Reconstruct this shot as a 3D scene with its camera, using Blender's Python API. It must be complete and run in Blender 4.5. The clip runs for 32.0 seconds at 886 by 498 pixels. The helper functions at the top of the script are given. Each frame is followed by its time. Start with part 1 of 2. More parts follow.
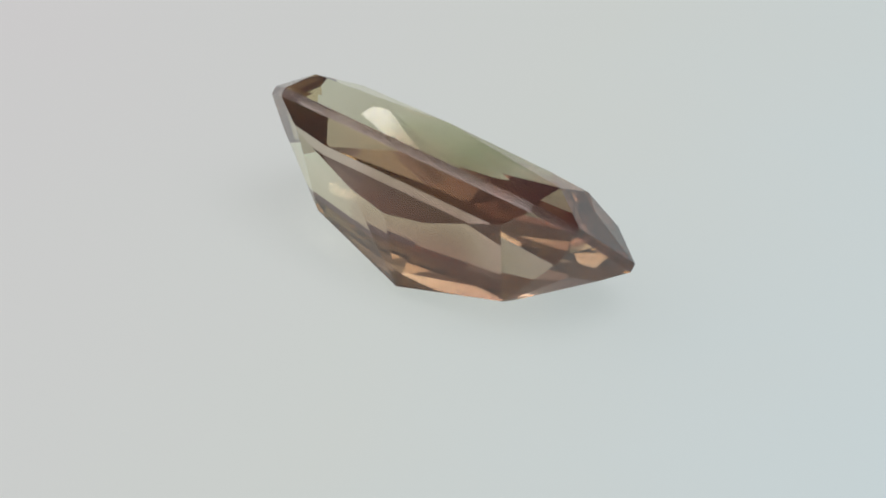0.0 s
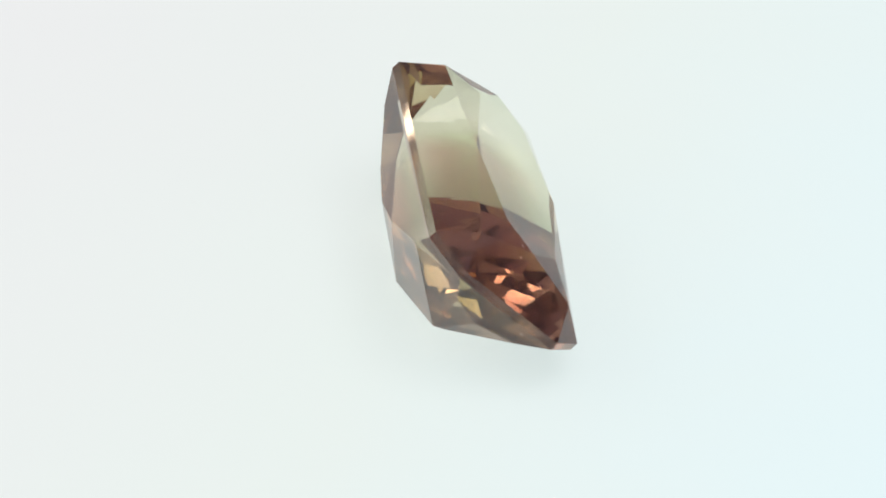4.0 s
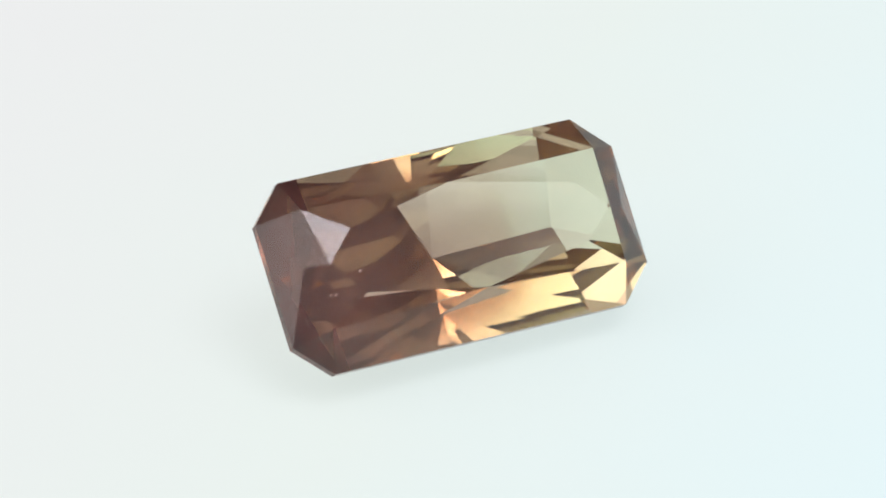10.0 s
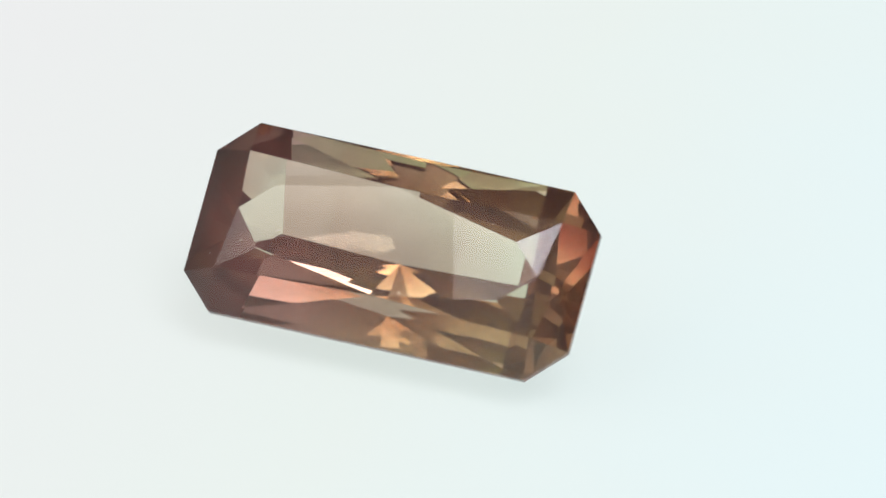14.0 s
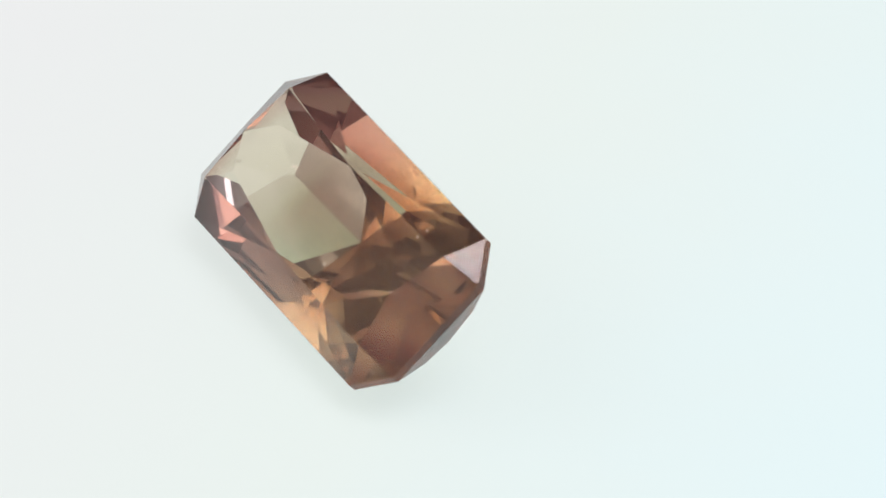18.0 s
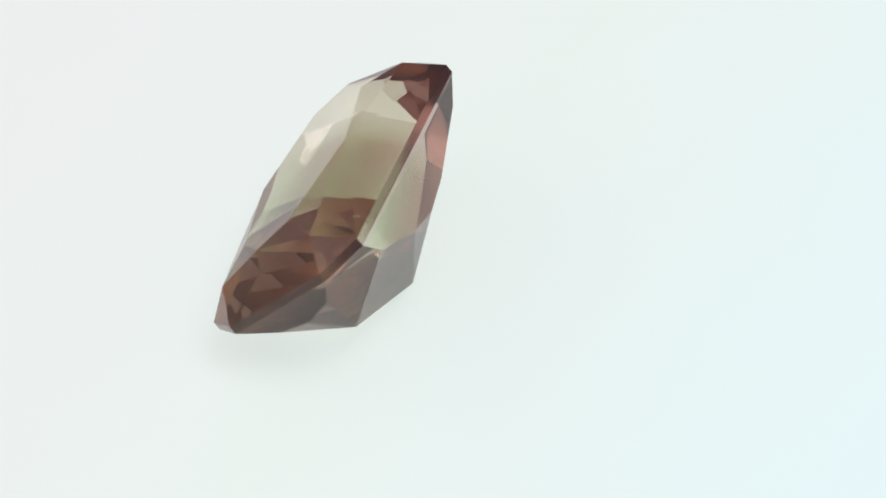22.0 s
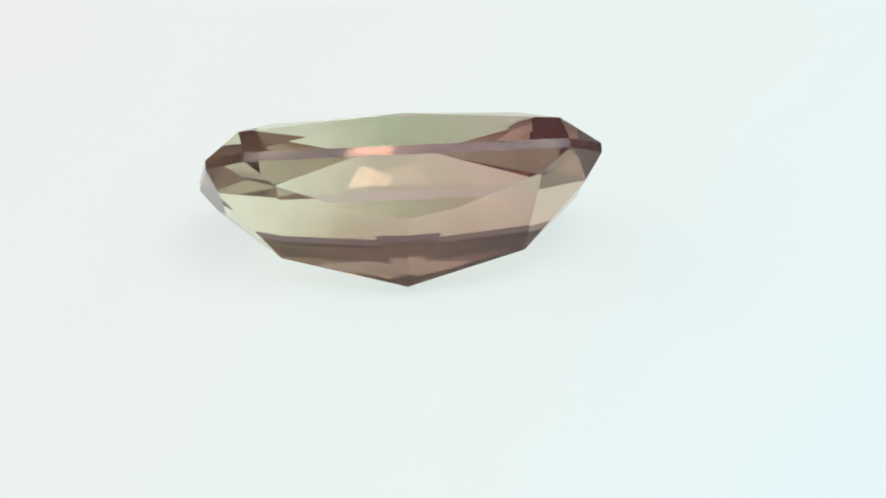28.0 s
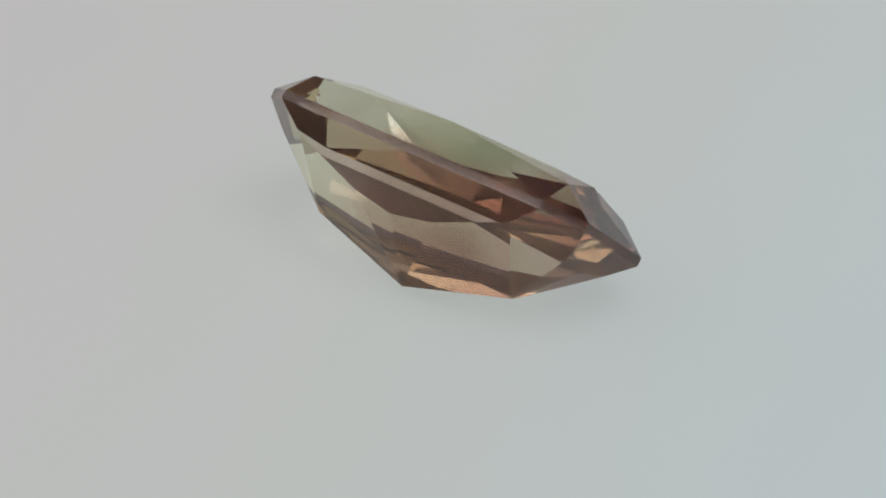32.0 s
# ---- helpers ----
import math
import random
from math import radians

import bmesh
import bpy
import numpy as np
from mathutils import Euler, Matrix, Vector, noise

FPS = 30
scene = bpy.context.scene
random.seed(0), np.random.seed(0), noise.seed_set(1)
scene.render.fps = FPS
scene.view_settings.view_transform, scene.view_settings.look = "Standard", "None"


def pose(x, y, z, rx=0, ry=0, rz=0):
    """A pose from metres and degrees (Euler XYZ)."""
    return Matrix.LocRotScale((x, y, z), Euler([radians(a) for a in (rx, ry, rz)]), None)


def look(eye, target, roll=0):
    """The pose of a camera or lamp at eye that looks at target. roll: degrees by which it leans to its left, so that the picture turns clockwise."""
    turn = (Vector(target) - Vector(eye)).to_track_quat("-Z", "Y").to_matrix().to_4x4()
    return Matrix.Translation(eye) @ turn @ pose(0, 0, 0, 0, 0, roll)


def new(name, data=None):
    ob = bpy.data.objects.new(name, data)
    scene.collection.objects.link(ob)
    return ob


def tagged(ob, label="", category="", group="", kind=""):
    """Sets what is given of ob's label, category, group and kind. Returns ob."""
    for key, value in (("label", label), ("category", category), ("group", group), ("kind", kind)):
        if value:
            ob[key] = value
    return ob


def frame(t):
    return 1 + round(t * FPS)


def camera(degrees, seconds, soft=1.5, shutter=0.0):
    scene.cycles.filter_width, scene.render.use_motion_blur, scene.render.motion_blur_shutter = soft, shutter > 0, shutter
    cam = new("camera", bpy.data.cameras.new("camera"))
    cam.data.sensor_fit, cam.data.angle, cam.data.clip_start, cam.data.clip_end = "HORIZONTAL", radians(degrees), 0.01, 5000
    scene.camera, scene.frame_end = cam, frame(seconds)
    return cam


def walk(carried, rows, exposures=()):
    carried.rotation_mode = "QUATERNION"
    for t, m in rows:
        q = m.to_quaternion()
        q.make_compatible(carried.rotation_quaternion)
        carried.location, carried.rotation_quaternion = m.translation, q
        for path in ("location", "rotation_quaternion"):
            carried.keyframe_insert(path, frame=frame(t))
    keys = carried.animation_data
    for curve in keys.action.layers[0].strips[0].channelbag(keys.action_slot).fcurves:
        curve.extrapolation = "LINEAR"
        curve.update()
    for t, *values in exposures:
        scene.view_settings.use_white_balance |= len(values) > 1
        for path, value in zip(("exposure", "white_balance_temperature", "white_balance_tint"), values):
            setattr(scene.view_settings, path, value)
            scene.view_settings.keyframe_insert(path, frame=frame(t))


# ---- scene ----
MM = 0.001
scene.cycles.max_bounces, scene.cycles.glossy_bounces, scene.cycles.transmission_bounces = 24, 16, 16
scene.cycles.transparent_max_bounces = 256

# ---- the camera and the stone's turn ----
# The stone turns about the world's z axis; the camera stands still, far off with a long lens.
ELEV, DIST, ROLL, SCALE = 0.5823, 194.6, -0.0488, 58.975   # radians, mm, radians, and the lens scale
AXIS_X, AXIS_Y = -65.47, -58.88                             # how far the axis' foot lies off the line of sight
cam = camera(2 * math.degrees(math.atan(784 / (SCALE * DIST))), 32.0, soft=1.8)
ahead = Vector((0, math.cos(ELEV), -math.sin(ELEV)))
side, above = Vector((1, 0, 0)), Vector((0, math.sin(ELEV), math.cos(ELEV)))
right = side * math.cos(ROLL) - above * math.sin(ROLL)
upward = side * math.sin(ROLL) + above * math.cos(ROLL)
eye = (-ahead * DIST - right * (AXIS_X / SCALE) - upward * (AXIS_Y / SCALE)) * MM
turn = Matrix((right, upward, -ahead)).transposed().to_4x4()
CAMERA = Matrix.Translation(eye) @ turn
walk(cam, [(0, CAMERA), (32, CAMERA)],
     exposures=[(0, -0.53, 6612, 12.8), (0.5, -0.45, 6594, 12.2), (1, -0.31, 6567, 11.7), (1.5, -0.20, 6545, 11.1), (2, -0.12, 6522, 10.6), (2.5, -0.04, 6500, 10.0),
                (3, 0, 6500, 10.0), (28.2, 0, 6500, 10.0), (28.7, -0.10, 6513, 10.4), (29.2, -0.24, 6536, 10.9), (29.8, -0.36, 6563, 11.5),
                (30.5, -0.53, 6590, 12.2), (31, -0.64, 6608, 12.8), (31.5, -0.73, 6617, 13.0), (32, -0.8, 6621, 13.3)])

# ---- light ----
world = bpy.data.worlds.new("world")
scene.world = world
world.use_nodes = True
wn, wl = world.node_tree.nodes, world.node_tree.links
wn["Background"].inputs["Strength"].default_value = 1.0


def lit_side(way, start, end, low, high):
    """A smooth grade of the room's light towards one direction."""
    where, lean, grade = wn.new("ShaderNodeTexCoord"), wn.new("ShaderNodeVectorMath"), wn.new("ShaderNodeValToRGB")
    lean.operation, lean.inputs[1].default_value = "DOT_PRODUCT", Vector(way).normalized()
    grade.color_ramp.elements[0].position, grade.color_ramp.elements[0].color = start, (*low, 1)
    grade.color_ramp.elements[1].position, grade.color_ramp.elements[1].color = end, (*high, 1)
    wl.new(where.outputs["Generated"], lean.inputs[0])
    wl.new(lean.outputs["Value"], grade.inputs[0])
    return grade.outputs[0]


def dome():
    """The dim room round the stage: mauve and dark behind and at one side, lighter overhead and in front, where the
    lamps stand, warm towards the left.
    """
    both = wn.new("ShaderNodeMix")
    both.data_type, both.blend_type = "RGBA", "ADD"
    both.inputs["Factor"].default_value = 1
    wl.new(lit_side((0.0, -0.62, 0.78), 0.3, 0.95, (0.25, 0.20, 0.225), (0.70, 0.67, 0.75)), both.inputs["A"])
    wl.new(lit_side((-0.93, 0.05, 0.36), 0.25, 0.95, (0, 0, 0), (0.38, 0.34, 0.27)), both.inputs["B"])
    wl.new(both.outputs["Result"], wn["Background"].inputs["Color"])


dome()


def area_lamp(name, place, aim, size, watts, colour, height=0.0):
    """A round lamp, or a lying strip if it has a height."""
    data = bpy.data.lights.new(name, "AREA")
    data.shape, data.size, data.energy, data.color = "RECTANGLE" if height else "DISK", size, watts, colour
    if height:
        data.size_y = height
    ob = new(name, data)
    ob.matrix_world = look(place, aim)
    return ob


def heading(azimuth, elevation, far):
    a, e = radians(azimuth), radians(elevation)
    return Vector((math.cos(a) * math.cos(e), math.sin(a) * math.cos(e), math.sin(e))) * far


area_lamp("softbox_lamp", heading(-45, 70, 0.5), (0, 0, 0), 0.287, 1.32, (0.98, 0.94, 1))
area_lamp("top_lamp", heading(-103, 62, 0.5), (0, 0, 0), 0.21, 0.18, (1, 0.96, 0.95))
area_lamp("strip_lamp", heading(-60, 51.5, 0.5), (0, 0, 0), 0.34, 0.17, (0.98, 0.94, 1), 0.06)
area_lamp("side_lamp", heading(-168, 41, 0.5), (0, 0, 0), 0.54, 0.70, (1, 0.94, 0.90), 0.25)


# ---- materials ----
def material(name):
    m = bpy.data.materials.new(name)
    m.use_nodes = True
    m.node_tree.nodes.clear()
    return m, m.node_tree.nodes, m.node_tree.links


IOR = 1.63
# the stone's colours: how cloudy the grades are, then stops of (mm from the culet, colour)
CLOUD = 0.12
# DEPTH and STEEP put the light lost on deep ways into the colour
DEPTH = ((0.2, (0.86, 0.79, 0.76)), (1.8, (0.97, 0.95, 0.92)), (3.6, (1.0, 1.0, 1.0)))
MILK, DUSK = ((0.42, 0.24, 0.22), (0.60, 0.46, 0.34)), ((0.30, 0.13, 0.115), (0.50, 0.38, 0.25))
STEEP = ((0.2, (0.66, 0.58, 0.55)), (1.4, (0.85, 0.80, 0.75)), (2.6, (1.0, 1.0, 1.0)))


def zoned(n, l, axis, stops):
    """A grade of tint along one of the stone's axes, a little cloudy: stops of (millimetres from the culet, colour)."""
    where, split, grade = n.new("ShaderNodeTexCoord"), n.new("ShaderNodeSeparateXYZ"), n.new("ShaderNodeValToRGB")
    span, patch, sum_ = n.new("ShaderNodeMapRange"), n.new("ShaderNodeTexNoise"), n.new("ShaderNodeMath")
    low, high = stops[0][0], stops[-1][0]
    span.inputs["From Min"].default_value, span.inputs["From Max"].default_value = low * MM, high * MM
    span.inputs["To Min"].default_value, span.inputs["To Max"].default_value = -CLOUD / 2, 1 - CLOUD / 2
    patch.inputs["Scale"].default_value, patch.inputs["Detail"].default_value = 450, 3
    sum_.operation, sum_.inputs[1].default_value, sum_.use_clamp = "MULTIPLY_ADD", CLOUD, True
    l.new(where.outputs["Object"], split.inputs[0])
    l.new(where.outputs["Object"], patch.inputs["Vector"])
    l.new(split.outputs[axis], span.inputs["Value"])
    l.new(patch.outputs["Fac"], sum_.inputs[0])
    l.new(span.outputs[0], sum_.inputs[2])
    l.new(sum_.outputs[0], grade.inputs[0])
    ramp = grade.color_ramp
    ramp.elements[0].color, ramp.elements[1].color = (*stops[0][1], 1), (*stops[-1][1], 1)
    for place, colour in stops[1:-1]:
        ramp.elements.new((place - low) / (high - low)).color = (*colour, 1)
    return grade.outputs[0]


def zones(n, l, along, upward_stops):
    """The tints along the stone times those from the culet up."""
    both = n.new("ShaderNodeMix")
    both.data_type, both.blend_type = "RGBA", "MULTIPLY"
    both.inputs["Factor"].default_value = 1
    l.new(zoned(n, l, "X", along), both.inputs["A"])
    l.new(zoned(n, l, "Z", upward_stops), both.inputs["B"])
    return both.outputs["Result"]


def stone_material(name, tints, deeps, rough=0.0, haze=(0, 0), scatter=MILK, depth=DEPTH):
    """A cut stone: refraction with a pale body tint; light lost on the longer way inside is put into the deep colour of
    what is thrown back, and a part of it scatters.
    """
    m, n, l = material(name)
    out = n.new("ShaderNodeOutputMaterial")
    fresnel = n.new("ShaderNodeFresnel")
    fresnel.inputs["IOR"].default_value = IOR
    refraction = n.new("ShaderNodeBsdfRefraction")
    refraction.inputs["IOR"].default_value = IOR
    refraction.inputs["Roughness"].default_value = rough
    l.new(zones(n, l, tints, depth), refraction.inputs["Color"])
    clear = n.new("ShaderNodeBsdfGlossy")
    clear.inputs["Color"].default_value = (0.95, 0.95, 0.95, 1)
    inner = n.new("ShaderNodeBsdfGlossy")
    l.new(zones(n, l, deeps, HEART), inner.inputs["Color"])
    clear.inputs["Roughness"].default_value = inner.inputs["Roughness"].default_value = rough
    cloud, deep = n.new("ShaderNodeBsdfDiffuse"), n.new("ShaderNodeMixShader")
    l.new(zoned(n, l, "X", ((-3.0, scatter[0]), (2.5, scatter[1]))), cloud.inputs["Color"])
    west, east = haze
    l.new(zoned(n, l, "X", ((-3.0, (west,) * 3), (2.5, (east,) * 3))), deep.inputs["Fac"])
    l.new(inner.outputs[0], deep.inputs[1])
    l.new(cloud.outputs[0], deep.inputs[2])
    total = n.new("ShaderNodeMath")
    total.operation = "GREATER_THAN"
    total.inputs[1].default_value = 0.97
    gloss, both = n.new("ShaderNodeMixShader"), n.new("ShaderNodeMixShader")
    l.new(fresnel.outputs[0], total.inputs[0])
    l.new(total.outputs[0], gloss.inputs["Fac"])
    l.new(clear.outputs[0], gloss.inputs[1])
    l.new(deep.outputs[0], gloss.inputs[2])
    l.new(fresnel.outputs[0], both.inputs["Fac"])
    l.new(refraction.outputs[0], both.inputs[1])
    l.new(gloss.outputs[0], both.inputs[2])
    l.new(both.outputs[0], out.inputs["Surface"])
    return m


def absorber_material():
    """An added sheet across the stone's length, in place of absorption: olive above and red below, deepest at its heart
    and fading out to nothing at its rim.
    """
    m, n, l = material("absorber")
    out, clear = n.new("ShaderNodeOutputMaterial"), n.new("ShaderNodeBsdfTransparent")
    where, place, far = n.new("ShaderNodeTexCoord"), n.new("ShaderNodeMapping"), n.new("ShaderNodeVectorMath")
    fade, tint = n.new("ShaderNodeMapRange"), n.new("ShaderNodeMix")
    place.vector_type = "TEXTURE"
    place.inputs["Location"].default_value = (0, ABSORBER_Y * MM, ABSORBER_Z * MM)
    place.inputs["Scale"].default_value = (1000, ABSORBER_WIDE * MM, ABSORBER_HIGH * MM)
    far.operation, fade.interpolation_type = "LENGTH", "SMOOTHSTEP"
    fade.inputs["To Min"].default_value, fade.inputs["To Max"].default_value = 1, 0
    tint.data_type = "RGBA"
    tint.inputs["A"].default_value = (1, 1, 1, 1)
    l.new(zoned(n, l, "Z", ABSORBER), tint.inputs["B"])
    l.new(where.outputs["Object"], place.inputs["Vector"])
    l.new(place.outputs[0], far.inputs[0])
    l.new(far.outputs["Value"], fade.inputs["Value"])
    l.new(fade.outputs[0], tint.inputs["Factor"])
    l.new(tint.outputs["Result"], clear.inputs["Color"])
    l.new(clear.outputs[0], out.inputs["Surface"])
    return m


# light lost along the stone's length, put into the tint of each sheet
ABSORBER = ((1.8, (0.968, 0.934, 0.933)), (2.5, (0.976, 0.958, 0.953)), (3.2, (0.979, 0.979, 0.968)))
ABSORBER_Y, ABSORBER_Z, ABSORBER_WIDE, ABSORBER_HIGH = -0.1, 2.92, 2.25, 1.98   # the middle of an absorbing sheet from the culet and its half width and height, mm


def pad_material():
    """A milky sheet, lit from below, a little pinker on one side and bluer on the other, its glow painted to fade
    outwards.
    """
    m, n, l = material("lit_acrylic")
    out = n.new("ShaderNodeOutputMaterial")
    where = n.new("ShaderNodeTexCoord")
    place = n.new("ShaderNodeMapping")
    place.inputs["Rotation"].default_value = (0, 0, radians(20))
    place.inputs["Scale"].default_value = (28, 28, 28)
    place.inputs["Location"].default_value = (0.42, 0, 0)
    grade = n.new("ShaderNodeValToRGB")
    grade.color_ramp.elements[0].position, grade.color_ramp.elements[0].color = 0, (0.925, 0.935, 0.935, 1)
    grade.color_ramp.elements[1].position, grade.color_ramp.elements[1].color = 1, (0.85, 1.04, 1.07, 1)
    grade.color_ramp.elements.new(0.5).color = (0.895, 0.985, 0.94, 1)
    x = n.new("ShaderNodeSeparateXYZ")
    bsdf = n.new("ShaderNodeBsdfPrincipled")
    bsdf.inputs["Roughness"].default_value = 0.6
    bsdf.inputs["Specular IOR Level"].default_value = 0.2
    l.new(where.outputs["Object"], place.inputs["Vector"])
    l.new(place.outputs[0], x.inputs[0])
    cloud, shift = n.new("ShaderNodeTexNoise"), n.new("ShaderNodeMath")
    cloud.inputs["Scale"].default_value, cloud.inputs["Detail"].default_value = 160, 4
    shift.operation, shift.inputs[1].default_value = "MULTIPLY_ADD", 0.16
    l.new(where.outputs["Object"], cloud.inputs["Vector"])
    l.new(cloud.outputs["Fac"], shift.inputs[0])
    l.new(x.outputs["X"], shift.inputs[2])
    l.new(shift.outputs[0], grade.inputs[0])
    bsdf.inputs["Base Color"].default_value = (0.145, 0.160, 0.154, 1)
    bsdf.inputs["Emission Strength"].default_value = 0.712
    # the fall of lamp light away from the stone is put into the glow
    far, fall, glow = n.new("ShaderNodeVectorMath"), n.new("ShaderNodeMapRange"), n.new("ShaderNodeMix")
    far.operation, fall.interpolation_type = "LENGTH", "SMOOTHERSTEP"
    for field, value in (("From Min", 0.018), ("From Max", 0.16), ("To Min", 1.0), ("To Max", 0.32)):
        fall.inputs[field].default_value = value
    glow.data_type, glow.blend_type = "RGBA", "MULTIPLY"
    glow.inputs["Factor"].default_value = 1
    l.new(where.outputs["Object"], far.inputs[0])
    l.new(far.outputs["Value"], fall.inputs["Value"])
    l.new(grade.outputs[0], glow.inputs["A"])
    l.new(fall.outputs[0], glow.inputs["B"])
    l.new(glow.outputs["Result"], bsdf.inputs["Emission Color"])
    l.new(bsdf.outputs[0], out.inputs["Surface"])
    return m


# facet tints that hold the light lost inside, at crossings and inner reflections
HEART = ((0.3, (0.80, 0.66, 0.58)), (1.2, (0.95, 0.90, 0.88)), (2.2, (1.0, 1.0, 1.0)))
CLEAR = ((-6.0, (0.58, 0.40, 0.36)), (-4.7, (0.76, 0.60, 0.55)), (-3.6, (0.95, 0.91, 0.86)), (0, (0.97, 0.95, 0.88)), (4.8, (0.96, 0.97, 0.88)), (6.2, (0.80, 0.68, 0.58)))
# CLEAR made darker: light lost on the longer way across, put into the tint
DIMMED = ((-6.0, (0.66, 0.50, 0.46)), (-4.4, (0.84, 0.71, 0.66)), (-2.0, (0.81, 0.70, 0.64)), (0.5, (0.74, 0.68, 0.58)), (2.2, (0.86, 0.82, 0.70)), (4.0, (0.95, 0.94, 0.84)), (6.2, (0.84, 0.76, 0.66)))
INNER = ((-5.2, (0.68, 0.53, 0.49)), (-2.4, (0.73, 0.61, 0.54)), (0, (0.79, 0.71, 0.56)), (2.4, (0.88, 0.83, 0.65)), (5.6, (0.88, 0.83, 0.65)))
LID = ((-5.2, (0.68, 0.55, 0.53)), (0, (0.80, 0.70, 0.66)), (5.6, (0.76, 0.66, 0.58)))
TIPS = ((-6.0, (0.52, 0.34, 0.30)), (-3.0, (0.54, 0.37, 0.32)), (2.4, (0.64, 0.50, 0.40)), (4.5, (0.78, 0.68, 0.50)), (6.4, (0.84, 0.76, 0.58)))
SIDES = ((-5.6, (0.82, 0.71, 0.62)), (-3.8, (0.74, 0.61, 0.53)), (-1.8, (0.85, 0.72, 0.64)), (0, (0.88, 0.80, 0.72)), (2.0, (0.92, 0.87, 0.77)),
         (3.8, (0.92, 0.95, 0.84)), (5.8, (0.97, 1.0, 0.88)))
# green tint with the shade beneath the stone put in, deepest amidships
UNDER_SHADE = ((-5.6, (0.90, 0.84, 0.75)), (-4.2, (0.77, 0.71, 0.61)), (-2.6, (0.66, 0.62, 0.50)), (-1.2, (0.62, 0.64, 0.50)), (0.3, (0.61, 0.66, 0.49)), (1.3, (0.74, 0.77, 0.61)),
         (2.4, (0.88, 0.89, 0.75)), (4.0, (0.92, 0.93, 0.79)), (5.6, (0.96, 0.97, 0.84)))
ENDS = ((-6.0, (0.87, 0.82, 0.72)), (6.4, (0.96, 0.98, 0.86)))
STONE_TABLE = stone_material("stone_table", ((-5.0, (1.0, 0.95, 0.91)), (0, (1.0, 0.98, 0.92)), (5.0, (0.97, 0.98, 0.90))), LID, haze=(0.34, 0.22))
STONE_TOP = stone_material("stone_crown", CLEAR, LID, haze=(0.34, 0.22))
STONE_BROW = stone_material("stone_crown_side", DIMMED, LID, haze=(0.34, 0.22))
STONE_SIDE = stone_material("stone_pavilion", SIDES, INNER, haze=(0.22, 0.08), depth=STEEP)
STONE_UNDER_SHADE = stone_material("stone_pavilion_green", UNDER_SHADE, INNER, haze=(0.22, 0.08))
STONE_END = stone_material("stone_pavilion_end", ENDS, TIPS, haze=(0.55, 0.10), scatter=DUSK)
STONE_GIRDLE = stone_material("stone_girdle", ((-6, (0.70, 0.60, 0.60)), (6.4, (0.74, 0.66, 0.62))), ((-6, (0.6, 0.42, 0.36)), (6.4, (0.6, 0.42, 0.36))), 0.25)
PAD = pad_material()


# ---- helpers for meshes ----
def part(name, bm, mat, parent=None, label=""):
    data = bpy.data.meshes.new(name)
    bm.to_mesh(data)
    bm.free()
    data.materials.append(mat)
    ob = new(name, data)
    if parent:
        ob.parent = parent
    if label:
        ob["label"] = label
    return ob


def slab(x0, y0, z0, x1, y1, z1):
    bm = bmesh.new()
    bmesh.ops.create_cube(bm, size=1)
    for v in bm.verts:
        v.co = Vector(((x0, x1)[v.co.x > 0], (y0, y1)[v.co.y > 0], (z0, z1)[v.co.z > 0]))
    return bm


# ---- the place ----
GROUND_Z = -0.00043
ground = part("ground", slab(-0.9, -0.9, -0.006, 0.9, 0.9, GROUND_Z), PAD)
tagged(ground, "milky white acrylic sheet, lit from below and by lamps", "ground", kind="structure")
# ---- the stone, in its own space, millimetres: x along it, y across, z out of its table ----
GIRDLE = 0.14
CORNERS = dict(A=(-4.914, 2.965), B=(4.805, 3.042), C=(5.886, 1.966), D=(5.885, -1.697), E=(4.805, -2.810), F=(-4.886, -2.955), G=(-5.940, -1.935), H=(-5.978, 1.850))
RING = "ABCDEFGH"
TABLE_Z = 1.346
TABLE = dict(AB=(-0.15, 1.70), BC=(3.77, 0.90), CD=(4.66, 0.0), DE=(3.66, -0.93), EF=(0.08, -1.63), FG=(-3.68, -1.01), GH=(-4.56, 0.04), HA=(-3.63, 0.96))
STARS = dict(BC=(4.86, 1.869, 0.974), DE=(4.80, -1.705, 0.973), FG=(-4.90, -1.80, 0.93), HA=(-4.80, 1.886, 0.961))
APEX = dict(AB=(-0.15, 1.70, TABLE_Z), CD=(5.03, 0.0, 1.14), EF=(0.08, -1.63, TABLE_Z), GH=(-4.93, 0.03, 1.14))   # the top of each main crown facet
CULET = Vector((-0.081, 0.112, -3.658))
KEEL_WEST, KEEL_EAST = Vector((-3.602, 0.02, -2.749)), Vector((3.623, 0.149, -2.651))
BELLY = dict(AB=Vector((0.0, 2.374, -1.973)), EF=Vector((0.0, -2.28, -1.90)))     # the deepest point of each long half-moon facet
TIP = dict(CD=Vector((5.24, 0.05, -1.20)), GH=Vector((-5.28, 0.0, -1.20)))       # and of each short one
SHOULDER = ((1.5, -1.72), (3.68, -0.95))                                          # where the fan of facets meets the long half-moon: along, height
CHEEK = (0.62, -1.03)                                                              # the same on the short one: across, height


def edge_top(k):
    return Vector((*CORNERS[k], GIRDLE))


def edge_low(k):
    return Vector((*CORNERS[k], -GIRDLE))


def table_point(k):
    return Vector((*TABLE[k], TABLE_Z))


def plane(a, b, c):
    """The plane through three points: its normal, which points away from the stone's heart, and a point on it."""
    n = (b - a).cross(c - a).normalized()
    return (n if n.dot(a - Vector((0, 0, -0.8))) > 0 else -n), a


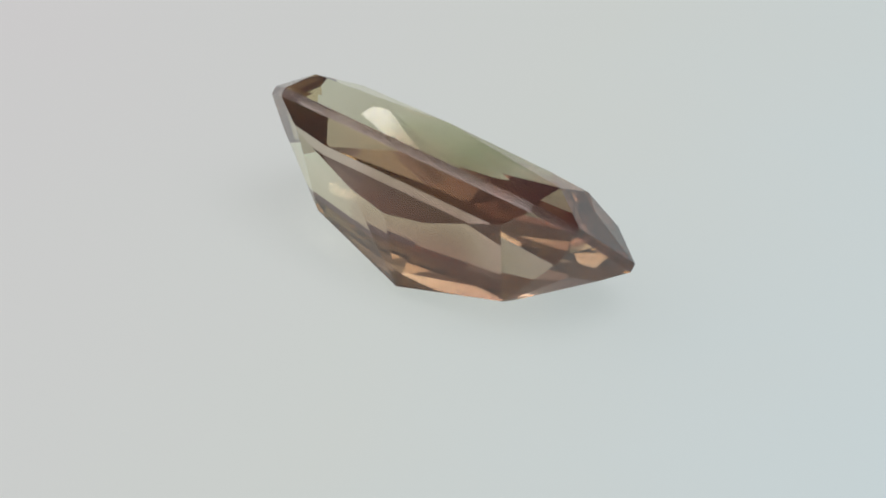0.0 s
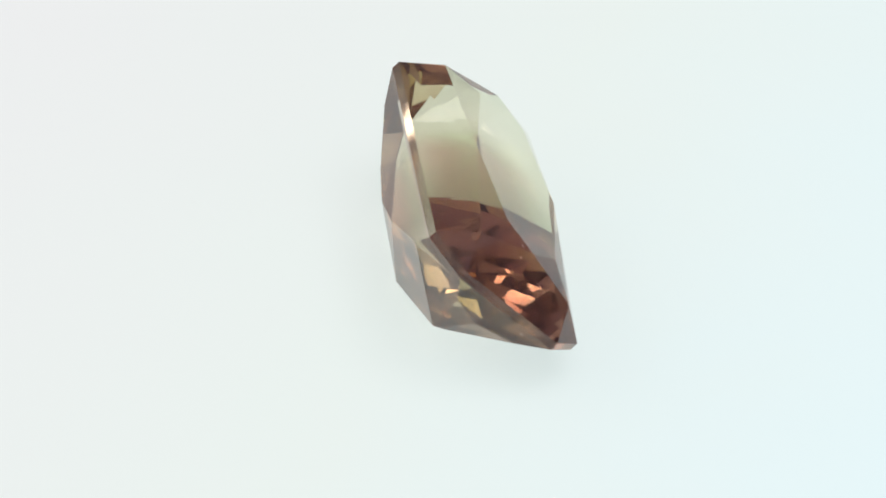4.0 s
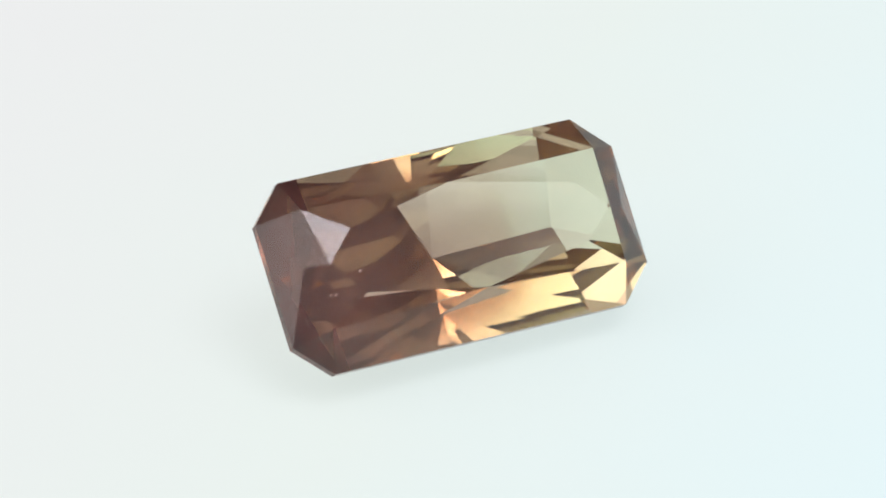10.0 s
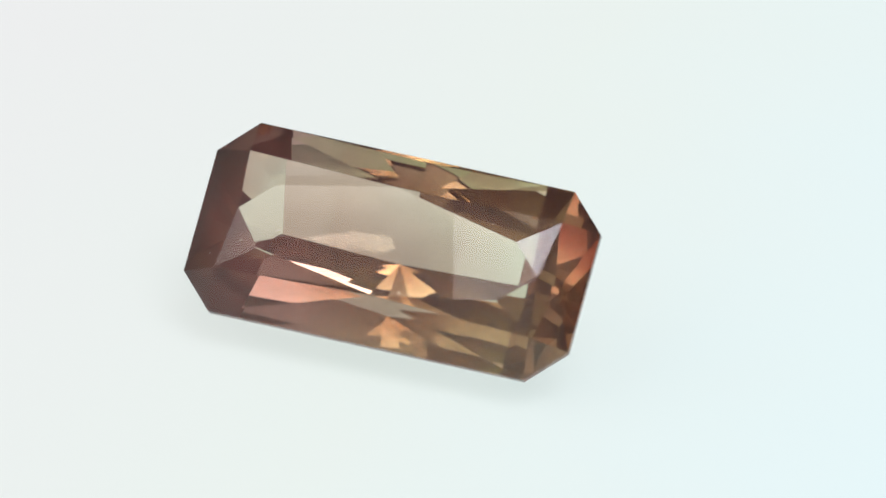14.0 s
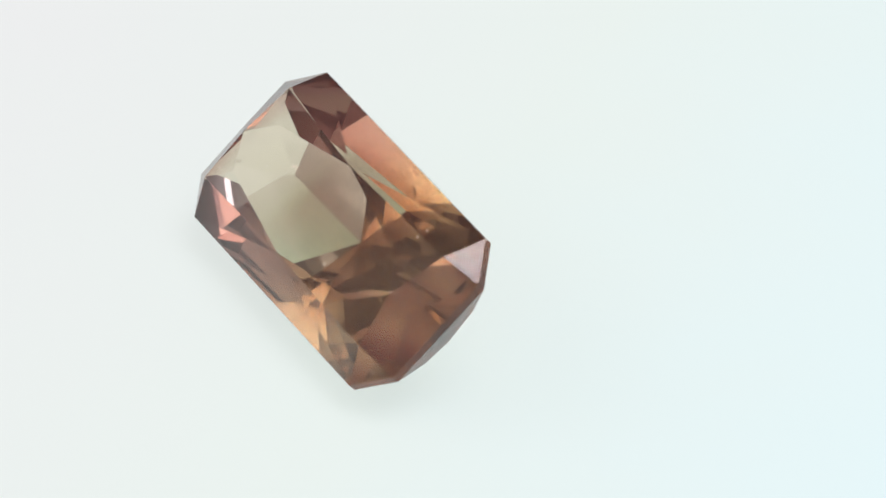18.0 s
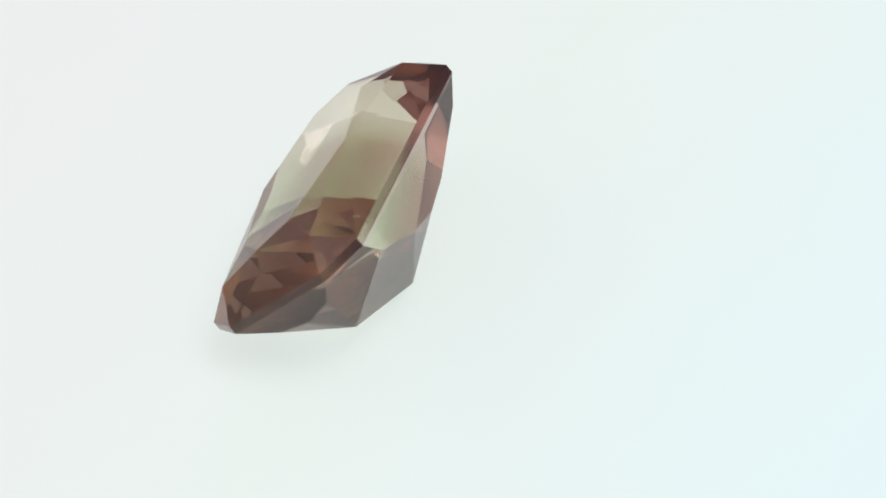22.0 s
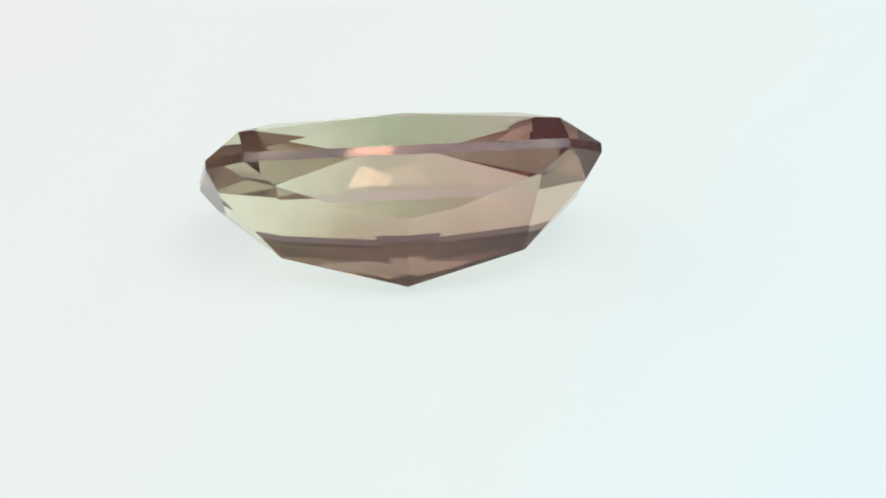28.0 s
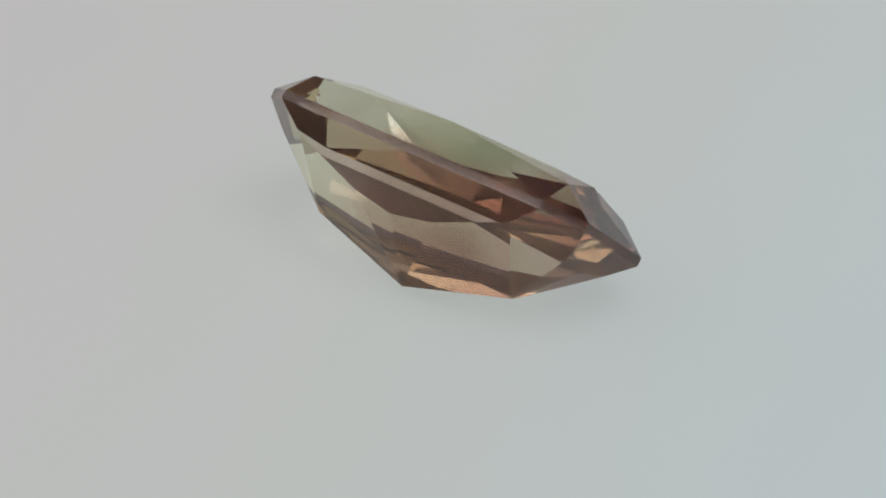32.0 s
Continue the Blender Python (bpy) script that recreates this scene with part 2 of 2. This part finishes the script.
def crown_planes():
    """Four mains, four corners, and four facets round each star point between them."""
    found = [("main", plane(edge_top(k[0]), edge_top(k[1]), Vector(APEX[k]))) for k in ("AB", "CD", "EF", "GH")]
    for k, before, after in (("BC", "AB", "CD"), ("DE", "CD", "EF"), ("FG", "EF", "GH"), ("HA", "GH", "AB")):
        star = Vector(STARS[k])
        found += [("corner", plane(edge_top(k[0]), edge_top(k[1]), star)),
                  ("main", plane(star, edge_top(k[0]), table_point(before))), ("main", plane(star, edge_top(k[1]), table_point(after))),
                  ("star", plane(star, table_point(before), table_point(k))), ("star", plane(star, table_point(after), table_point(k)))]
    return found


def on_plane(flat, point, axis):
    """The point, moved along one axis onto a plane."""
    n, a = flat
    point = Vector(point)
    point[axis] += n.dot(a - point) / n[axis]
    return point


def pavilion_planes():
    """Half-moons under the four straight girdle edges, a fan of facets from the culet to the long ones, and the keel's ends."""
    found = []
    for k, belly in BELLY.items():
        moon = plane(edge_low(k[0]), edge_low(k[1]), belly)
        found.append(("moon", moon))
        for sign, keel in ((-1, KEEL_WEST), (1, KEEL_EAST)):
            near, far = (on_plane(moon, (sign * along, belly.y, height + belly.z + 1.973), 1) for along, height in SHOULDER)
            found += [("side", plane(CULET, belly, near)), ("side", plane(CULET, near, far)), ("side", plane(CULET, keel, far))]
    for k, tip in TIP.items():
        keel = KEEL_EAST if k == "CD" else KEEL_WEST
        moon = plane(edge_low(k[0]), edge_low(k[1]), tip)
        found.append(("moon", moon))
        for sign in (-1, 1):
            found.append(("end", plane(keel, tip, on_plane(moon, (tip.x, tip.y + sign * CHEEK[0], CHEEK[1]), 0))))
    for k, keel in (("BC", KEEL_EAST), ("DE", KEEL_EAST), ("FG", KEEL_WEST), ("HA", KEEL_WEST)):
        found.append(("end", plane(edge_low(k[0]), edge_low(k[1]), keel)))
    return found


def cut_stone():
    """Cuts the rough block facet by facet, as a lapidary does. Returns the kind and the corner points of every facet."""
    cuts = [("table", (Vector((0, 0, 1)), Vector((0, 0, TABLE_Z))))]
    cuts += [("girdle", plane(edge_top(a), edge_top(b), edge_low(a))) for a, b in zip(RING, RING[1:] + RING[0])]
    cuts += [("crown_" + k, p) for k, p in crown_planes()] + [("pavilion_" + k, p) for k, p in pavilion_planes()]
    bm = slab(-9, -9, -9, 9, 9, 9)
    for _, (n, p) in cuts:
        gone = bmesh.ops.bisect_plane(bm, geom=bm.verts[:] + bm.edges[:] + bm.faces[:], plane_co=p, plane_no=n, clear_outer=True, dist=1e-5)
        rim = [e for e in gone["geom_cut"] if isinstance(e, bmesh.types.BMEdge)]
        if len(rim) > 2:
            bmesh.ops.contextual_create(bm, geom=rim)
    bm.normal_update()
    facets = []
    for f in bm.faces:
        kind, (n, _) = max(cuts, key=lambda c: abs(c[1][0].dot(f.normal)) - abs(c[1][0].dot(f.calc_center_median() - c[1][1])))
        points = [v.co.copy() for v in f.verts]
        facets.append((kind, points if f.normal.dot(n) > 0 else points[::-1]))
    bm.free()
    return facets


def facet_mesh(points):
    bm = bmesh.new()
    bm.faces.new([bm.verts.new((p - CULET) * MM) for p in points])
    return bm


stone = new("gemstone")
tagged(stone, "faceted reddish-brown and pale green gemstone, octagonal cut, lying tilted", "gemstone")
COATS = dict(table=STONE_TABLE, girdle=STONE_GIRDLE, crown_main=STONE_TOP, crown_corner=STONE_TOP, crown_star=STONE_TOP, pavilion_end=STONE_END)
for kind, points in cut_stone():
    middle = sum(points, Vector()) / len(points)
    coat = STONE_BROW if kind == "crown_main" and middle.y < -1.5 else COATS[kind] if kind in COATS else STONE_END if abs(middle.x) > 5 else STONE_SIDE if middle.y > CULET.y else STONE_UNDER_SHADE
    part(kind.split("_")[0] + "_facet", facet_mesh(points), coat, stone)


def absorber_mesh(count, gap):
    """The added absorbing sheets: thin ovals across the stone, evenly spaced along it."""
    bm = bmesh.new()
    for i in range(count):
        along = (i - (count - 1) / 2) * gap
        rim = [(along, ABSORBER_Y + ABSORBER_WIDE * math.cos(a * math.pi / 16), ABSORBER_Z + ABSORBER_HIGH * math.sin(a * math.pi / 16)) for a in range(32)]
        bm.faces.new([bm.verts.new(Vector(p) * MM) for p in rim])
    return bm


part("absorber_sheets", absorber_mesh(51, 0.08), absorber_material(), stone, "thin olive and red sheets added inside the stone in place of its absorption")


def flake(place, size, turn):
    """A thin lens-shaped inclusion inside the stone, in millimetres."""
    bm = bmesh.new()
    bmesh.ops.create_uvsphere(bm, u_segments=12, v_segments=6, radius=1)
    m = Matrix.Translation((Vector(place) - CULET) * MM) @ pose(0, 0, 0, *turn) @ Matrix.Diagonal((size * MM, size * 0.28 * MM, size * 0.07 * MM, 1))
    bmesh.ops.transform(bm, matrix=m, verts=bm.verts)
    return bm


def inclusion_material():
    m, n, l = material("inclusion")
    out, bsdf = n.new("ShaderNodeOutputMaterial"), n.new("ShaderNodeBsdfPrincipled")
    bsdf.inputs["Base Color"].default_value = (0.85, 0.82, 0.76, 1)
    bsdf.inputs["Roughness"].default_value = 0.15
    l.new(bsdf.outputs[0], out.inputs["Surface"])
    return m


INCLUSION = inclusion_material()
for place, size, turn in (((-4.3, -0.7, 0.35), 0.06, (20, 10, 35)), ((-3.4, -0.2, 0.1), 0.06, (-25, 15, 20)), ((-5.0, -1.2, -0.3), 0.045, (40, 0, 60)),
                          ((0.4, -1.0, -1.6), 0.05, (10, 30, 80)), ((2.6, 1.3, -0.9), 0.04, (0, 40, 10))):
    part("inclusion", flake(place, size, turn), INCLUSION, stone, "tiny pale sliver inside the stone")


def motions():
    """The stone lies tilted and turns evenly, once in about 32 seconds."""
    lie = Matrix.Rotation(0.7477, 4, "X") @ Matrix.Rotation(0.0397, 4, "Y")
    lie = Matrix.Translation(Vector((0.2719, -2.3558, 2.596)) * MM) @ lie @ Matrix.Translation(CULET * MM)
    # seconds, radians ahead of the even turn, and the table's small drift to the side and away, in mm
    drift = ((0, -0.0002, -0.119, -0.095), (1.5, 0.0305, -0.091, -0.124), (3.5, 0.0333, -0.092, -0.027), (6, 0.0146, -0.055, 0.153), (8.5, -0.0038, -0.005, 0.117), (10.5, -0.0170, 0.098, 0.025),
             (12, -0.0206, 0.099, -0.051), (13.5, -0.0097, 0.054, -0.143), (16.5, 0.0177, -0.079, -0.046), (18.5, 0.0086, -0.099, 0.056), (20.5, 0.0090, -0.025, 0.033), (22.5, 0.0091, 0.028, 0.091),
             (24.5, 0.0039, 0.075, 0.058), (27.5, -0.0153, 0.089, -0.003), (28.5, -0.0117, 0.097, -0.057), (30, -0.0060, 0.062, -0.096), (31.5, -0.0066, 0.046, -0.077))
    times, *ways = zip(*drift)
    rows = []
    for i in range(65):
        t = i * 0.5
        lag, aside, away = (float(np.interp(t, times, way)) for way in ways)
        slide = Matrix.Translation((right * aside + Vector((0, away, 0))) * MM)
        rows.append((t, slide @ Matrix.Rotation(0.0921 - 0.1948 * (t - 12) + lag, 4, "Z") @ lie))
    walk(stone, rows)


motions()
